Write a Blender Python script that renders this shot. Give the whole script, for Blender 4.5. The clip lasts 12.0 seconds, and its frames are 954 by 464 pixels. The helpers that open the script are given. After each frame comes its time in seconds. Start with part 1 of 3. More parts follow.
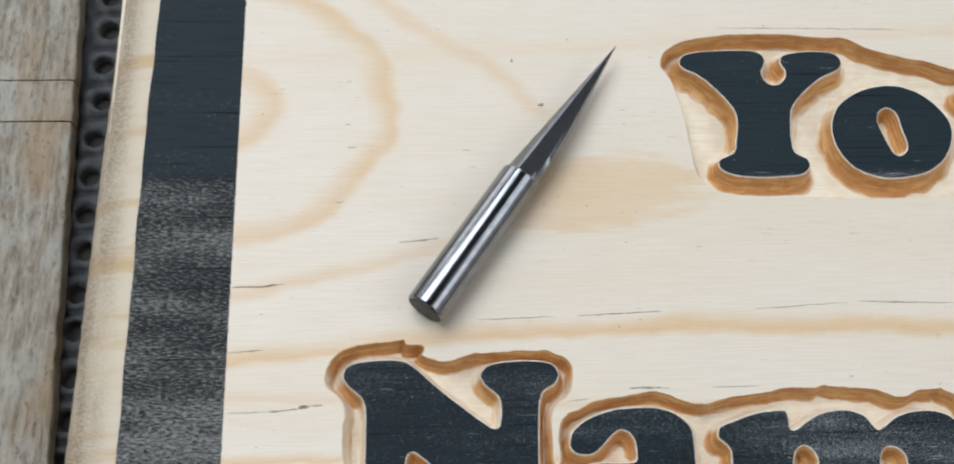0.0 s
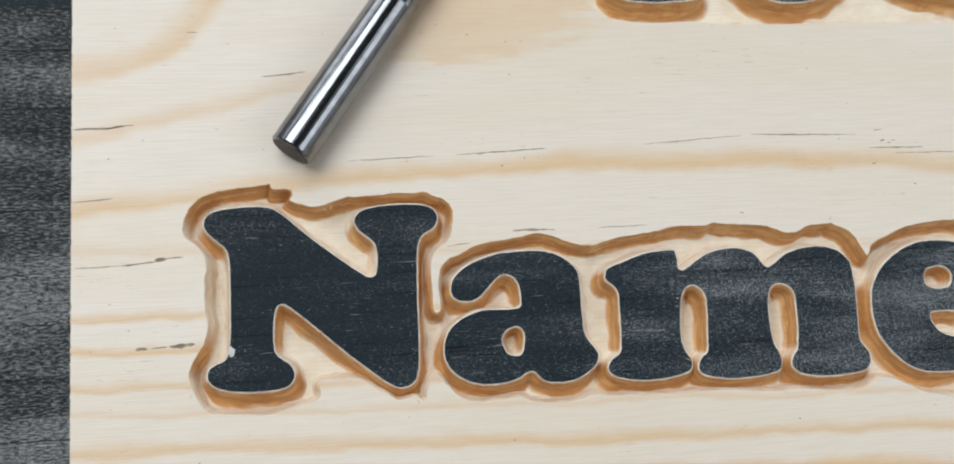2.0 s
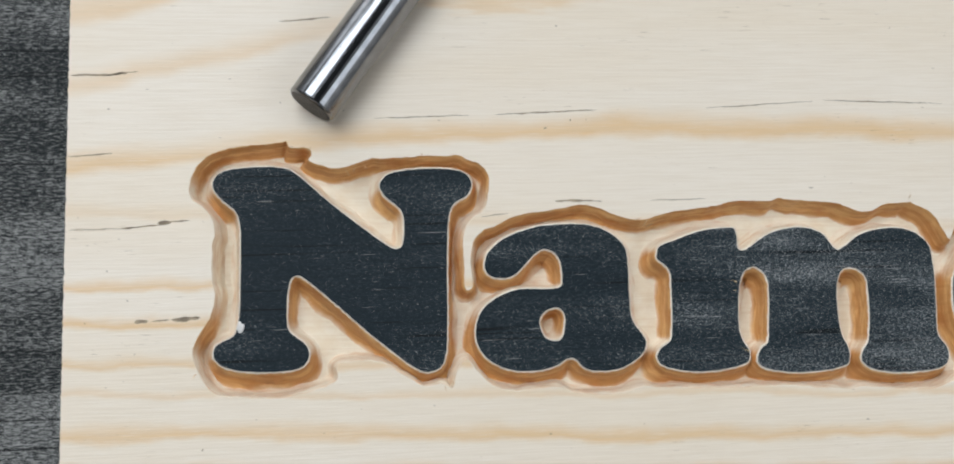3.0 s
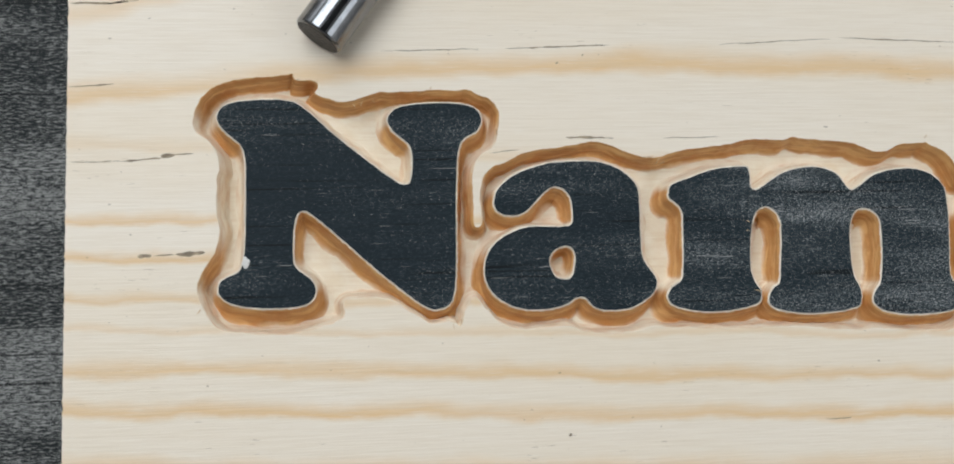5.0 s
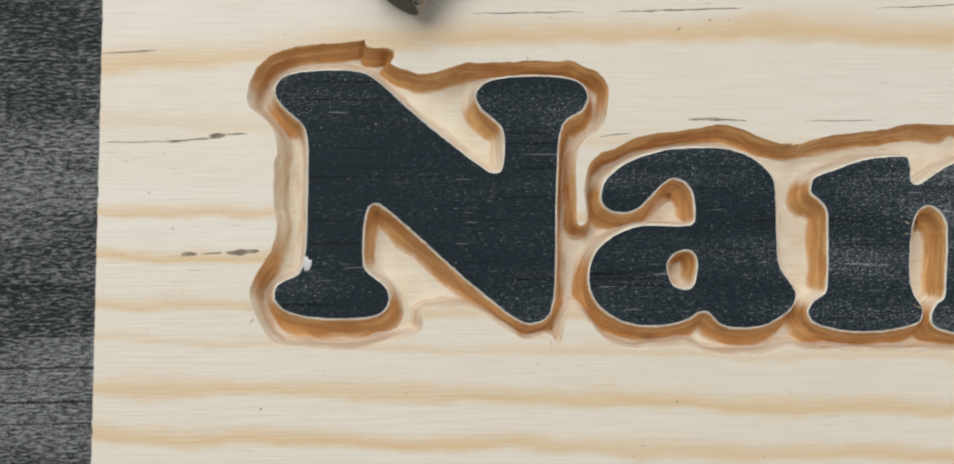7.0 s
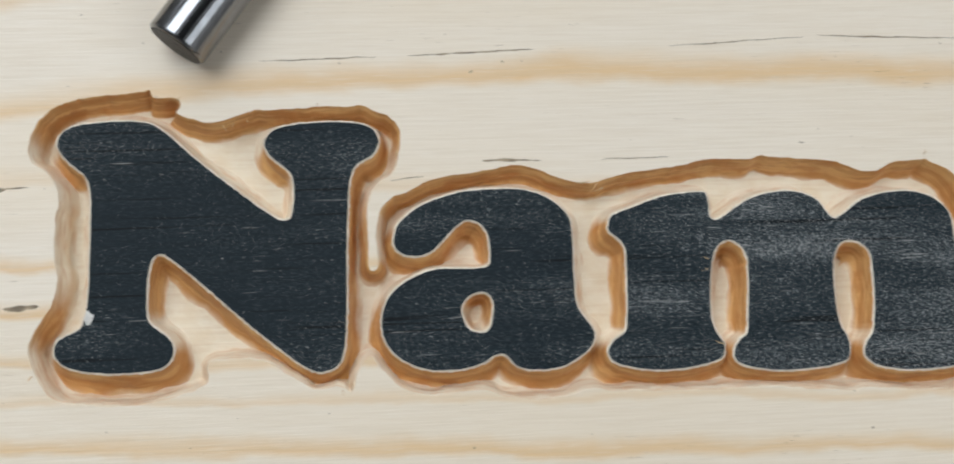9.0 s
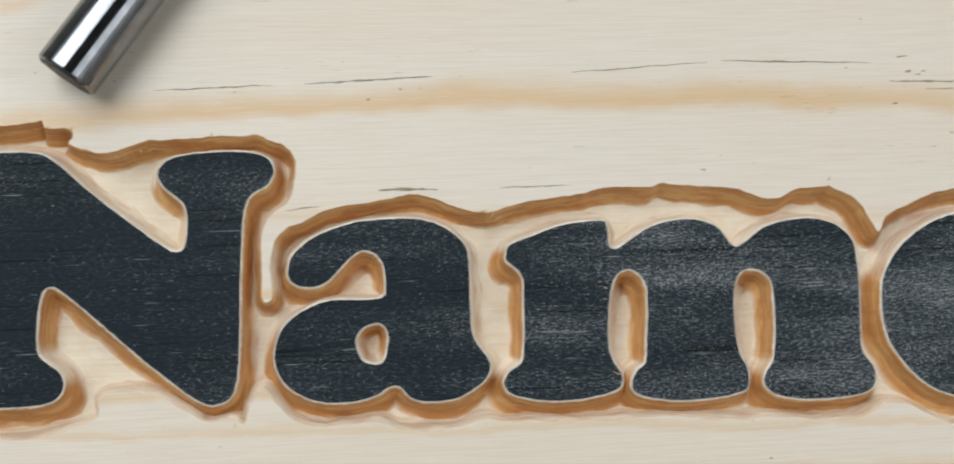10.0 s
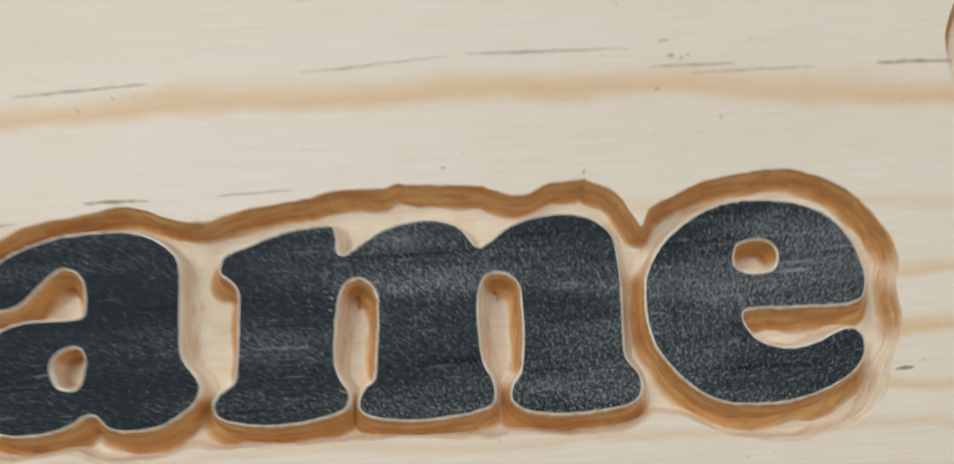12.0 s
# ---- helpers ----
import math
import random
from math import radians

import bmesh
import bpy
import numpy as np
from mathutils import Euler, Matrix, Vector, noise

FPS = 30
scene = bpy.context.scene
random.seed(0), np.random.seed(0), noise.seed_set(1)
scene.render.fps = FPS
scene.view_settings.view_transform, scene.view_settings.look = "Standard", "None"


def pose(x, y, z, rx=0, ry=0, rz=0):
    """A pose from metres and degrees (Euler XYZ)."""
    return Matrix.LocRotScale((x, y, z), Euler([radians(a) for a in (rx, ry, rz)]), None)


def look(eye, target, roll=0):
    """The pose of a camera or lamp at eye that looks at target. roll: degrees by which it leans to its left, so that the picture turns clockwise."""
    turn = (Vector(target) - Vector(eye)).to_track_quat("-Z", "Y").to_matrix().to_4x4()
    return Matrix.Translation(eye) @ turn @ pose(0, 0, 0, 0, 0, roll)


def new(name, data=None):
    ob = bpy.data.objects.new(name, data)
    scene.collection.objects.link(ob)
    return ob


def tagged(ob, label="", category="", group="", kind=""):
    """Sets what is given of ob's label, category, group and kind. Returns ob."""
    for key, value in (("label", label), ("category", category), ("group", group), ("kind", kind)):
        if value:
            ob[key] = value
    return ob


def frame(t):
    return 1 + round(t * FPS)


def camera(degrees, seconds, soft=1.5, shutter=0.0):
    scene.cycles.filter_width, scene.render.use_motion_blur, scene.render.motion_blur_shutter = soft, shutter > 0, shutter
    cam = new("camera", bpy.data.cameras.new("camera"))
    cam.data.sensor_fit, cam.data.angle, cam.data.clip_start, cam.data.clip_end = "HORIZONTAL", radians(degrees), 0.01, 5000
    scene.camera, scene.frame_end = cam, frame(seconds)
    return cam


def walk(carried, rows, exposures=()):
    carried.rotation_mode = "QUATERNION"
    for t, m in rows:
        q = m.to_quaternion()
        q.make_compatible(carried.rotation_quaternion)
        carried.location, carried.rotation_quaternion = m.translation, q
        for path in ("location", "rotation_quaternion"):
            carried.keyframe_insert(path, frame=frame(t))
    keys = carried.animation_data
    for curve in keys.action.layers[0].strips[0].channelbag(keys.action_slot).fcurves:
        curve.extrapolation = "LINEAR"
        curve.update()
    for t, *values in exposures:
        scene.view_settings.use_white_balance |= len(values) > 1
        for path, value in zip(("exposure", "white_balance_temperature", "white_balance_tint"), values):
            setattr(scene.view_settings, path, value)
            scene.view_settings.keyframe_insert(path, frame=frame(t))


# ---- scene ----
# ---------- camera ----------
cam = camera(47.00, 12.0, soft=1.9, shutter=0.5)
# seconds, metres, degrees
PATH = [
    (0.0, 0.02609, -0.02904, 0.14531, 21.741, -2.585, -1.764),
    (0.5, 0.01833, -0.02801, 0.14885, 20.179, -4.641, -2.900),
    (1.0, 0.02381, -0.03238, 0.14417, 15.307, -6.371, -3.642),
    (1.5, 0.02020, -0.03244, 0.14427, 14.538, -6.390, -3.543),
    (2.0, 0.02960, -0.02431, 0.13549, 12.933, -7.540, -4.276),
    (2.5, 0.03004, -0.01986, 0.13084, 9.963, -5.914, -2.879),
    (2.7, 0.03011, -0.01940, 0.12510, 10.192, -6.425, -2.494),
    (4.3, 0.03031, -0.01885, 0.11871, 8.115, -6.855, -2.047),
    (4.5, 0.02917, -0.01937, 0.11967, 7.755, -6.797, -2.000),
    (5.0, 0.02838, -0.02077, 0.11948, 7.717, -7.147, -1.966),
    (5.5, 0.03110, -0.01925, 0.10549, 8.097, -7.379, -1.832),
    (6.0, 0.02484, -0.01800, 0.10279, 8.157, -5.753, -0.829),
    (6.5, 0.02190, -0.01717, 0.09886, 4.813, -4.268, -0.244),
    (6.7, 0.02418, -0.01533, 0.10101, 5.217, -4.035, -0.374),
    (8.3, 0.03193, -0.01684, 0.09387, 8.181, -4.458, -1.509),
    (8.5, 0.03543, -0.01574, 0.09561, 8.651, -4.642, -1.839),
    (9.0, 0.04430, -0.01833, 0.09972, 9.970, -4.924, -2.556),
    (9.5, 0.04719, -0.01861, 0.09997, 9.836, -5.364, -2.737),
    (10.0, 0.05431, -0.01440, 0.10057, 9.118, -4.770, -2.658),
    (10.5, 0.05833, -0.01495, 0.10333, 9.828, -4.627, -3.168),
    (11.0, 0.06278, -0.02090, 0.10563, 10.599, -3.906, -3.155),
    (11.5, 0.07307, -0.02007, 0.10522, 12.836, -3.978, -4.744),
    (12.0, 0.08302, -0.02620, 0.09045, 16.70, -1.690, -4.760),
]
EXPOSURES = [(0.0, -0.35, 6400, 9), (1.0, -0.37, 6450, 9), (2.5, -0.38, 6450, 9), (4.5, -0.43, 6600, 8), (6.0, -0.45, 6600, 8), (6.5, -0.45, 6780, 8), (8.5, -0.47, 6650, 8), (10.0, -0.45, 6620, 8), (11.0, -0.44, 6620, 9), (11.5, -0.47, 6700, 9), (12.0, -0.56, 6880, 9)]
walk(cam, [(t, pose(*p)) for t, *p in PATH], EXPOSURES)

# ---------- light ----------
world = bpy.data.worlds.new("sky")
world.use_nodes = True
scene.world = world
sky = world.node_tree.nodes.new("ShaderNodeTexSky")
sky.sky_type, sky.sun_disc, sky.sun_elevation, sky.sun_rotation = "NISHITA", False, radians(35), radians(-30)
world.node_tree.links.new(sky.outputs[0], world.node_tree.nodes["Background"].inputs[0])
world.node_tree.nodes["Background"].inputs[1].default_value = 0.08

ADDED_WINDOW = (-0.20, 1.9, 0.90)          # middle of the unseen window added in the north wall
ADDED_LAMPS = [((-0.60, 0.60, 1.5), 1.3, 1.2, 0, 33.5), ((1.72, -0.50, 1.5), 1.3, 2.6, 0, 29.0)]     # unseen ceiling panels added to light the sign: middle, width, depth, turn, power
for middle, wide, deep, turn, power in ADDED_LAMPS:
    panel = bpy.data.lights.new("added_panel_light", "AREA")
    panel.shape, panel.size, panel.size_y, panel.energy, panel.color = "RECTANGLE", wide, deep, power, (0.94, 1.0, 1.08)
    panel_ob = new("added_panel_light", panel)
    panel_ob.matrix_world = pose(*middle, 0, 0, turn)
day = bpy.data.lights.new("added_daylight", "AREA")
day.shape, day.size, day.size_y, day.energy, day.color = "RECTANGLE", 2.3, 1.1, 12.0, (0.94, 1.0, 1.08)
day_ob = new("added_daylight", day)
day_ob.matrix_world = look((ADDED_WINDOW[0], 1.86, ADDED_WINDOW[2]), (0.05, 0.0, 0.0))


# ---------- helpers ----------
MM = 0.0008          # the unit in which the sign is drawn


def empty(name, label, category, **more):
    return tagged(new(name), label, category, **more)


def link_mesh(name, me, material, parent=None, label=""):
    for m in material if isinstance(material, (list, tuple)) else [material]:
        me.materials.append(m)
    ob = new(name, me)
    if parent:
        ob.parent = parent
    return tagged(ob, label)


def part(name, bm, material, parent=None, label="", smooth=False):
    me = bpy.data.meshes.new(name)
    bmesh.ops.recalc_face_normals(bm, faces=bm.faces)
    bm.to_mesh(me)
    bm.free()
    if smooth:
        me.shade_smooth()
    return link_mesh(name, me, material, parent, label)


def raw(name, verts, faces, material, parent=None, label="", smooth=False, slots=None):
    me = bpy.data.meshes.new(name)
    me.from_pydata([tuple(v) for v in verts], [], faces)
    if smooth:
        me.shade_smooth()
    ob = link_mesh(name, me, material, parent, label)
    if slots is not None:
        me.polygons.foreach_set("material_index", slots)
    me.update()
    return ob


def box(x0, x1, y0, y1, z0, z1, bevel=0.0):
    bm = bmesh.new()
    bmesh.ops.create_cube(bm, size=1)
    m = Matrix.Translation(((x0 + x1) / 2, (y0 + y1) / 2, (z0 + z1) / 2)) @ Matrix.Diagonal((x1 - x0, y1 - y0, z1 - z0, 1))
    bmesh.ops.transform(bm, matrix=m, verts=bm.verts)
    if bevel:
        bmesh.ops.bevel(bm, geom=bm.edges[:], offset=bevel, segments=2, affect="EDGES")
    return bm


class Nodes:
    """A node material, built up by short calls."""

    def __init__(self, name, roughness=0.6, metallic=0.0, specular=0.5):
        self.material = bpy.data.materials.new(name)
        self.material.use_nodes = True
        self.tree = self.material.node_tree
        self.shader = self.tree.nodes["Principled BSDF"]
        self.shader.inputs["Roughness"].default_value = roughness
        self.shader.inputs["Metallic"].default_value = metallic
        self.shader.inputs["Specular IOR Level"].default_value = specular
        place = self.tree.nodes.new("ShaderNodeTexCoord").outputs["Object"]
        self.mm = self.vector("SCALE", place, scale=1.0 / MM)
        split = self.tree.nodes.new("ShaderNodeSeparateXYZ")
        self.tree.links.new(self.mm, split.inputs[0])
        self.x, self.y, self.z = split.outputs

    def put(self, socket, value):
        if isinstance(value, bpy.types.NodeSocket):
            self.tree.links.new(value, socket)
        elif isinstance(value, tuple) and len(value) == 3 and socket.type == "RGBA":
            socket.default_value = (*value, 1)
        else:
            socket.default_value = value

    def vector(self, op, a, b=None, scale=None):
        n = self.tree.nodes.new("ShaderNodeVectorMath")
        n.operation = op
        self.put(n.inputs[0], a)
        if b is not None:
            self.put(n.inputs[1], b)
        if scale is not None:
            self.put(n.inputs["Scale"], scale)
        return n.outputs[0]

    def math(self, op, a, b=0.0, c=0.0):
        n = self.tree.nodes.new("ShaderNodeMath")
        n.operation = op
        for s, v in zip(n.inputs, (a, b, c)):
            self.put(s, v)
        return n.outputs[0]

    def step(self, v, lo, hi, to0=0.0, to1=1.0):
        n = self.tree.nodes.new("ShaderNodeMapRange")
        n.interpolation_type = "SMOOTHSTEP"
        for s, q in zip(n.inputs, (v, lo, hi, to0, to1)):
            self.put(s, q)
        return n.outputs[0]

    def noise(self, stretch, scale=1.0, detail=3.0, rough=0.55, shift=(0, 0, 0)):
        n = self.tree.nodes.new("ShaderNodeTexNoise")
        v = self.vector("MULTIPLY", self.vector("ADD", self.mm, shift), stretch)
        self.put(n.inputs["Vector"], v)
        self.put(n.inputs["Scale"], scale)
        self.put(n.inputs["Detail"], detail)
        self.put(n.inputs["Roughness"], rough)
        return n.outputs[0]

    def mix(self, f, a, b, kind="MIX"):
        n = self.tree.nodes.new("ShaderNodeMix")
        n.data_type, n.blend_type = "RGBA", kind
        self.put(n.inputs[0], f)
        self.put(n.inputs[6], a)
        self.put(n.inputs[7], b)
        return n.outputs[2]

    def bump(self, height, strength, distance):
        n = self.tree.nodes.new("ShaderNodeBump")
        self.put(n.inputs["Height"], height)
        n.inputs["Strength"].default_value, n.inputs["Distance"].default_value = strength, distance
        self.put(self.shader.inputs["Normal"], n.outputs[0])

    def colour(self, c):
        self.put(self.shader.inputs["Base Color"], c)

    def rough(self, r):
        self.put(self.shader.inputs["Roughness"], r)


# ---------- materials ----------
# Latewood bands of the pine: height at the left end, slope, bend, width, strength (mm).
BANDS = [(12.2, 0.117, -0.0007, 4.0, 0.92), (24.0, 0.150, 0.0025, 4.2, 0.55), (6.0, -0.035, 0.0, 2.6, 0.40),
         (-3.7, -0.022, 0.0, 2.0, 0.75), (-8.8, -0.029, 0.0, 2.2, 0.95), (-14.4, -0.031, 0.0, 2.0, 0.85),
         (-18.6, -0.031, 0.0, 1.6, 0.50), (-24.1, -0.034, 0.0, 2.6, 0.95), (-29.0, -0.043, 0.0, 2.6, 0.9),
         (-36.5, -0.04, 0.0, 3.0, 0.7), (70.0, 0.05, 0.0, 5.0, 0.22)]


def pine_bands(n, x, y):
    """How much latewood there is at a place: long bands, and the arches of the cathedral grain."""
    total = None
    for y0, slope, bend, width, strength in BANDS:
        line = n.math("MULTIPLY_ADD", x, n.math("MULTIPLY_ADD", x, bend, slope), y0)
        d = n.math("SUBTRACT", y, line)
        up = n.step(d, -0.35 * width, 0.15 * width)
        down = n.step(d, 0.0, width, 1.0, 0.0)
        b = n.math("MULTIPLY", n.math("MULTIPLY", up, down), strength)
        if bend > 0.001:
            b = n.math("MULTIPLY", b, n.step(x, 30.0, 52.0, 1.0, 0.0))
        total = b if total is None else n.math("MAXIMUM", total, b)
    ex = n.math("DIVIDE", n.math("ADD", x, 3.0), 1.16)
    ey = n.math("SUBTRACT", y, 61.5)
    radius = n.math("SQRT", n.math("ADD", n.math("MULTIPLY", ex, ex), n.math("MULTIPLY", ey, ey)))
    for r, width, strength in ((26.5, 5.0, 0.8), (8.0, 6.0, 0.7)):
        d = n.math("SUBTRACT", radius, r)
        ring = n.math("MULTIPLY", n.step(d, -width, 0.2 * width), n.step(d, 0.0, 0.5 * width, 1.0, 0.0))
        ring = n.math("MULTIPLY", n.math("MULTIPLY", ring, strength), n.step(y, 24.0, 36.0))
        total = n.math("MAXIMUM", total, ring)
    d = n.math("SUBTRACT", n.math("MULTIPLY_ADD", x, 0.80, y), 105.5)
    slant = n.math("MULTIPLY", n.step(d, -4.0, 0.5), n.step(d, 0.0, 4.0, 0.5, 0.0))
    total = n.math("MAXIMUM", total, n.math("MULTIPLY", slant, n.step(x, 50.0, 68.0, 1.0, 0.0)))
    px = n.math("DIVIDE", n.math("SUBTRACT", x, 66.0), 21.0)
    py = n.math("DIVIDE", n.math("SUBTRACT", y, n.math("MULTIPLY_ADD", x, 0.10, 36.5)), 8.0)
    ragged = n.math("MULTIPLY_ADD", n.noise((0.10, 0.45, 0.1), detail=4.0, shift=(8, 15, 3)), 1.8, -0.9)
    patch = n.step(n.math("ADD", ragged, n.math("ADD", n.math("MULTIPLY", px, px), n.math("MULTIPLY", py, py))), 0.45, 1.1, 0.62, 0.0)
    return n.math("MAXIMUM", total, patch)


def pine(name, base, late, streaks=1.0, roughness=0.42):
    n = Nodes(name, roughness=roughness, specular=0.4)
    wob = n.noise((0.035, 0.07, 0.05), detail=2.0)
    wob2 = n.noise((0.16, 0.3, 0.2), detail=3.0)
    y = n.math("ADD", n.y, n.math("MULTIPLY_ADD", wob, 3.6, -1.8))
    y = n.math("ADD", y, n.math("MULTIPLY_ADD", wob2, 1.8, -0.9))
    x = n.math("ADD", n.x, n.math("MULTIPLY_ADD", n.noise((0.05, 0.09, 0.1), detail=3.0, shift=(40, 4, 1)), 9.0, -4.5))
    late_here = pine_bands(n, x, y)
    patchy = n.noise((0.02, 0.12, 0.1), detail=3.0)
    late_here = n.math("MULTIPLY", late_here, n.step(patchy, 0.25, 0.65, 0.75, 1.1))
    c = n.mix(late_here, base, late)
    broad = n.noise((0.012, 0.07, 0.1), detail=4.0, shift=(31, 7, 3))
    c = n.mix(n.step(broad, 0.35, 0.75, 0.0, 0.35), c, (base[0] * 0.92, base[1] * 0.84, base[2] * 0.70))
    fibre = n.noise((0.10, 3.2, 1.0), detail=4.0, rough=0.65)
    c = n.mix(n.step(fibre, 0.35, 0.72, 0.0, 0.24), c, (base[0] * 0.72, base[1] * 0.64, base[2] * 0.52))
    pale = n.noise((0.25, 6.0, 1.0), detail=2.0, shift=(5, 50, 1))
    c = n.mix(n.step(pale, 0.55, 0.75, 0.0, 0.25), c, (0.85, 0.80, 0.72))
    dash = n.noise((0.32, 3.8, 1.0), detail=2.0, shift=(9, 3, 1))
    where = n.noise((0.03, 0.10, 0.1), detail=2.0, shift=(2, 90, 1))
    marks = n.math("MULTIPLY", n.step(dash, 0.66, 0.74), n.step(where, 0.50, 0.64, 0.0, 0.5 * streaks))
    c = n.mix(marks, c, (0.20, 0.13, 0.07))
    speck = n.noise((0.8, 1.4, 1.0), detail=1.0, shift=(70, 4, 9))
    c = n.mix(n.step(speck, 0.765, 0.81, 0.0, 0.6 * streaks), c, (0.18, 0.12, 0.07))
    n.colour(c)
    n.rough(n.step(fibre, 0.3, 0.7, roughness - 0.08, roughness + 0.12))
    n.bump(n.math("ADD", fibre, n.math("MULTIPLY", marks, -1.5)), 0.35, 0.00012)
    return n.material


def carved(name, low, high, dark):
    """Freshly routed wood: scorched streaks that follow the cutter at each depth; shade is mixed into the brown by
    side.
    """
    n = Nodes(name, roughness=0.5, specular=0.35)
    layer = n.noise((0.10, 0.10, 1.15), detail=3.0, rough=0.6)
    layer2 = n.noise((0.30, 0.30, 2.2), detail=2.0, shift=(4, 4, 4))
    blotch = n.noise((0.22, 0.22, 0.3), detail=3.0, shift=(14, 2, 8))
    burn_tone = n.tree.nodes.new("ShaderNodeAttribute")
    burn_tone.attribute_name = "scorch"
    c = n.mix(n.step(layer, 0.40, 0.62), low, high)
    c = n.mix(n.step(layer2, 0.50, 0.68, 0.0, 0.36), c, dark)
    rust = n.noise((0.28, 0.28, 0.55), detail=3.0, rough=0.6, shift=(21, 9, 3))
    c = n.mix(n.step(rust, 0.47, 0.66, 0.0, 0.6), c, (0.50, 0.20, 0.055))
    amount = n.math("ADD", burn_tone.outputs["Fac"], n.math("MULTIPLY_ADD", blotch, 0.7, -0.35))
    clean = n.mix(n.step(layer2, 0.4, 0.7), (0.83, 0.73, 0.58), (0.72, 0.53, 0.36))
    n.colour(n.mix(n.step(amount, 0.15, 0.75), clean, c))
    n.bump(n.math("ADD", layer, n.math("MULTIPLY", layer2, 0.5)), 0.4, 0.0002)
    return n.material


def floor_of_cut():
    n = Nodes("routed_floor", roughness=0.6, specular=0.3)
    swirl = n.noise((0.35, 0.5, 0.2), detail=3.0)
    grain = n.noise((0.12, 2.5, 1.0), detail=3.0)
    burn_tone = n.noise((0.09, 0.14, 0.1), detail=3.0, shift=(3, 30, 2))
    c = n.mix(n.step(swirl, 0.35, 0.7), (0.84, 0.75, 0.60), (0.78, 0.66, 0.49))
    c = n.mix(n.step(grain, 0.45, 0.7, 0.0, 0.25), c, (0.62, 0.44, 0.26))
    c = n.mix(n.step(burn_tone, 0.60, 0.74, 0.0, 0.35), c, (0.60, 0.36, 0.17))
    n.colour(c)
    n.bump(n.math("ADD", swirl, n.math("MULTIPLY", grain, 0.4)), 0.6, 0.0003)
    return n.material


def black_paint(name, worn, base, thread, roughness, fine, soft, specular):
    """Black paint over wood grain; the fibres that lie proud are rubbed pale."""
    n = Nodes(name, roughness=roughness, specular=specular)
    grain = n.noise((0.10, 2.4, 1.0), detail=4.0, rough=0.65)
    fuzz = n.noise((fine * 0.95, fine * 4.0, 1.0), detail=4.0, rough=0.85, shift=(6, 1, 1))
    area = n.noise((0.03, 0.16, 0.1), detail=4.0, shift=(55, 21, 2))
    grow = n.math("ADD", n.step(area, 0.32, 0.68, -0.05, 0.035), n.step(n.x, 50.0, 105.0, 0.0, 0.06))
    grow = n.math("ADD", grow, n.step(n.y, 45.5, 48.5, 0.0, -0.13))
    line = n.noise((0.035, 2.1, 1.0), detail=3.0, shift=(17, 40, 2))
    rub = n.step(n.math("ADD", fuzz, grow), worn, worn + soft)
    c = n.mix(n.step(grain, 0.3, 0.7), base, tuple(v * 1.3 for v in base))
    # Lighter, bluer upper part: window sheen put into the paint's colour.
    c = n.mix(n.step(n.y, 45.0, 49.0, 0.0, 0.85), c, n.mix(n.step(grain, 0.3, 0.7), (0.012, 0.021, 0.027), (0.019, 0.030, 0.037)))
    c = n.mix(n.step(grain, 0.60, 0.72, 0.0, 0.6), c, tuple(v * 0.3 for v in base))
    c = n.mix(n.math("MULTIPLY", rub, 0.85), c, thread)
    c = n.mix(n.step(line, 0.62, 0.66, 0.0, 0.9), c, tuple(v * 0.18 for v in base))
    fleck = n.noise((1.0, 5.0, 1.0), detail=2.0, rough=0.7, shift=(33, 12, 5))
    c = n.mix(n.step(n.math("ADD", fleck, n.math("MULTIPLY", grow, 0.7)), 0.66, 0.73, 0.0, 0.7), c, (0.36, 0.37, 0.37))
    hair = n.noise((0.13, 4.4, 1.0), detail=2.0, shift=(61, 5, 3))
    c = n.mix(n.step(n.math("ADD", hair, n.math("MULTIPLY", grow, 0.5)), 0.685, 0.74, 0.0, 0.75), c, (0.42, 0.41, 0.39))
    dot = n.noise((1.9, 2.4, 1.0), detail=1.0, shift=(80, 3, 1))
    c = n.mix(n.step(dot, 0.79, 0.82, 0.0, 0.85), c, (0.5, 0.49, 0.46))
    sand = n.noise((3.4, 6.5, 1.0), detail=2.0, rough=0.6, shift=(13, 71, 5))
    c = n.mix(n.step(n.math("ADD", sand, n.math("MULTIPLY", grow, 1.2)), 0.635, 0.71, 0.0, 0.8), c, (0.38, 0.38, 0.37))
    n.colour(c)
    n.rough(n.step(fuzz, 0.3, 0.7, roughness - 0.10, roughness + 0.15))
    n.bump(n.math("ADD", n.math("MULTIPLY", grain, 0.6), n.math("MULTIPLY", fuzz, 0.8)), 0.45, 0.00012)
    return n.material


def plain(name, colour, roughness=0.7, vary=0.2, size=0.02, metallic=0.0):
    n = Nodes(name, roughness=roughness, metallic=metallic)
    v = n.noise((size, size, size), detail=4.0)
    w = n.noise((size * 12, size * 12, size * 12), detail=2.0)
    c = n.mix(n.step(v, 0.3, 0.7, 0.0, 1.0), tuple(q * (1 - vary) for q in colour), tuple(min(1.0, q * (1 + vary)) for q in colour))
    c = n.mix(n.step(w, 0.55, 0.75, 0.0, vary), c, tuple(q * 0.5 for q in colour))
    n.colour(c)
    n.bump(w, 0.3, 0.0004)
    return n.material


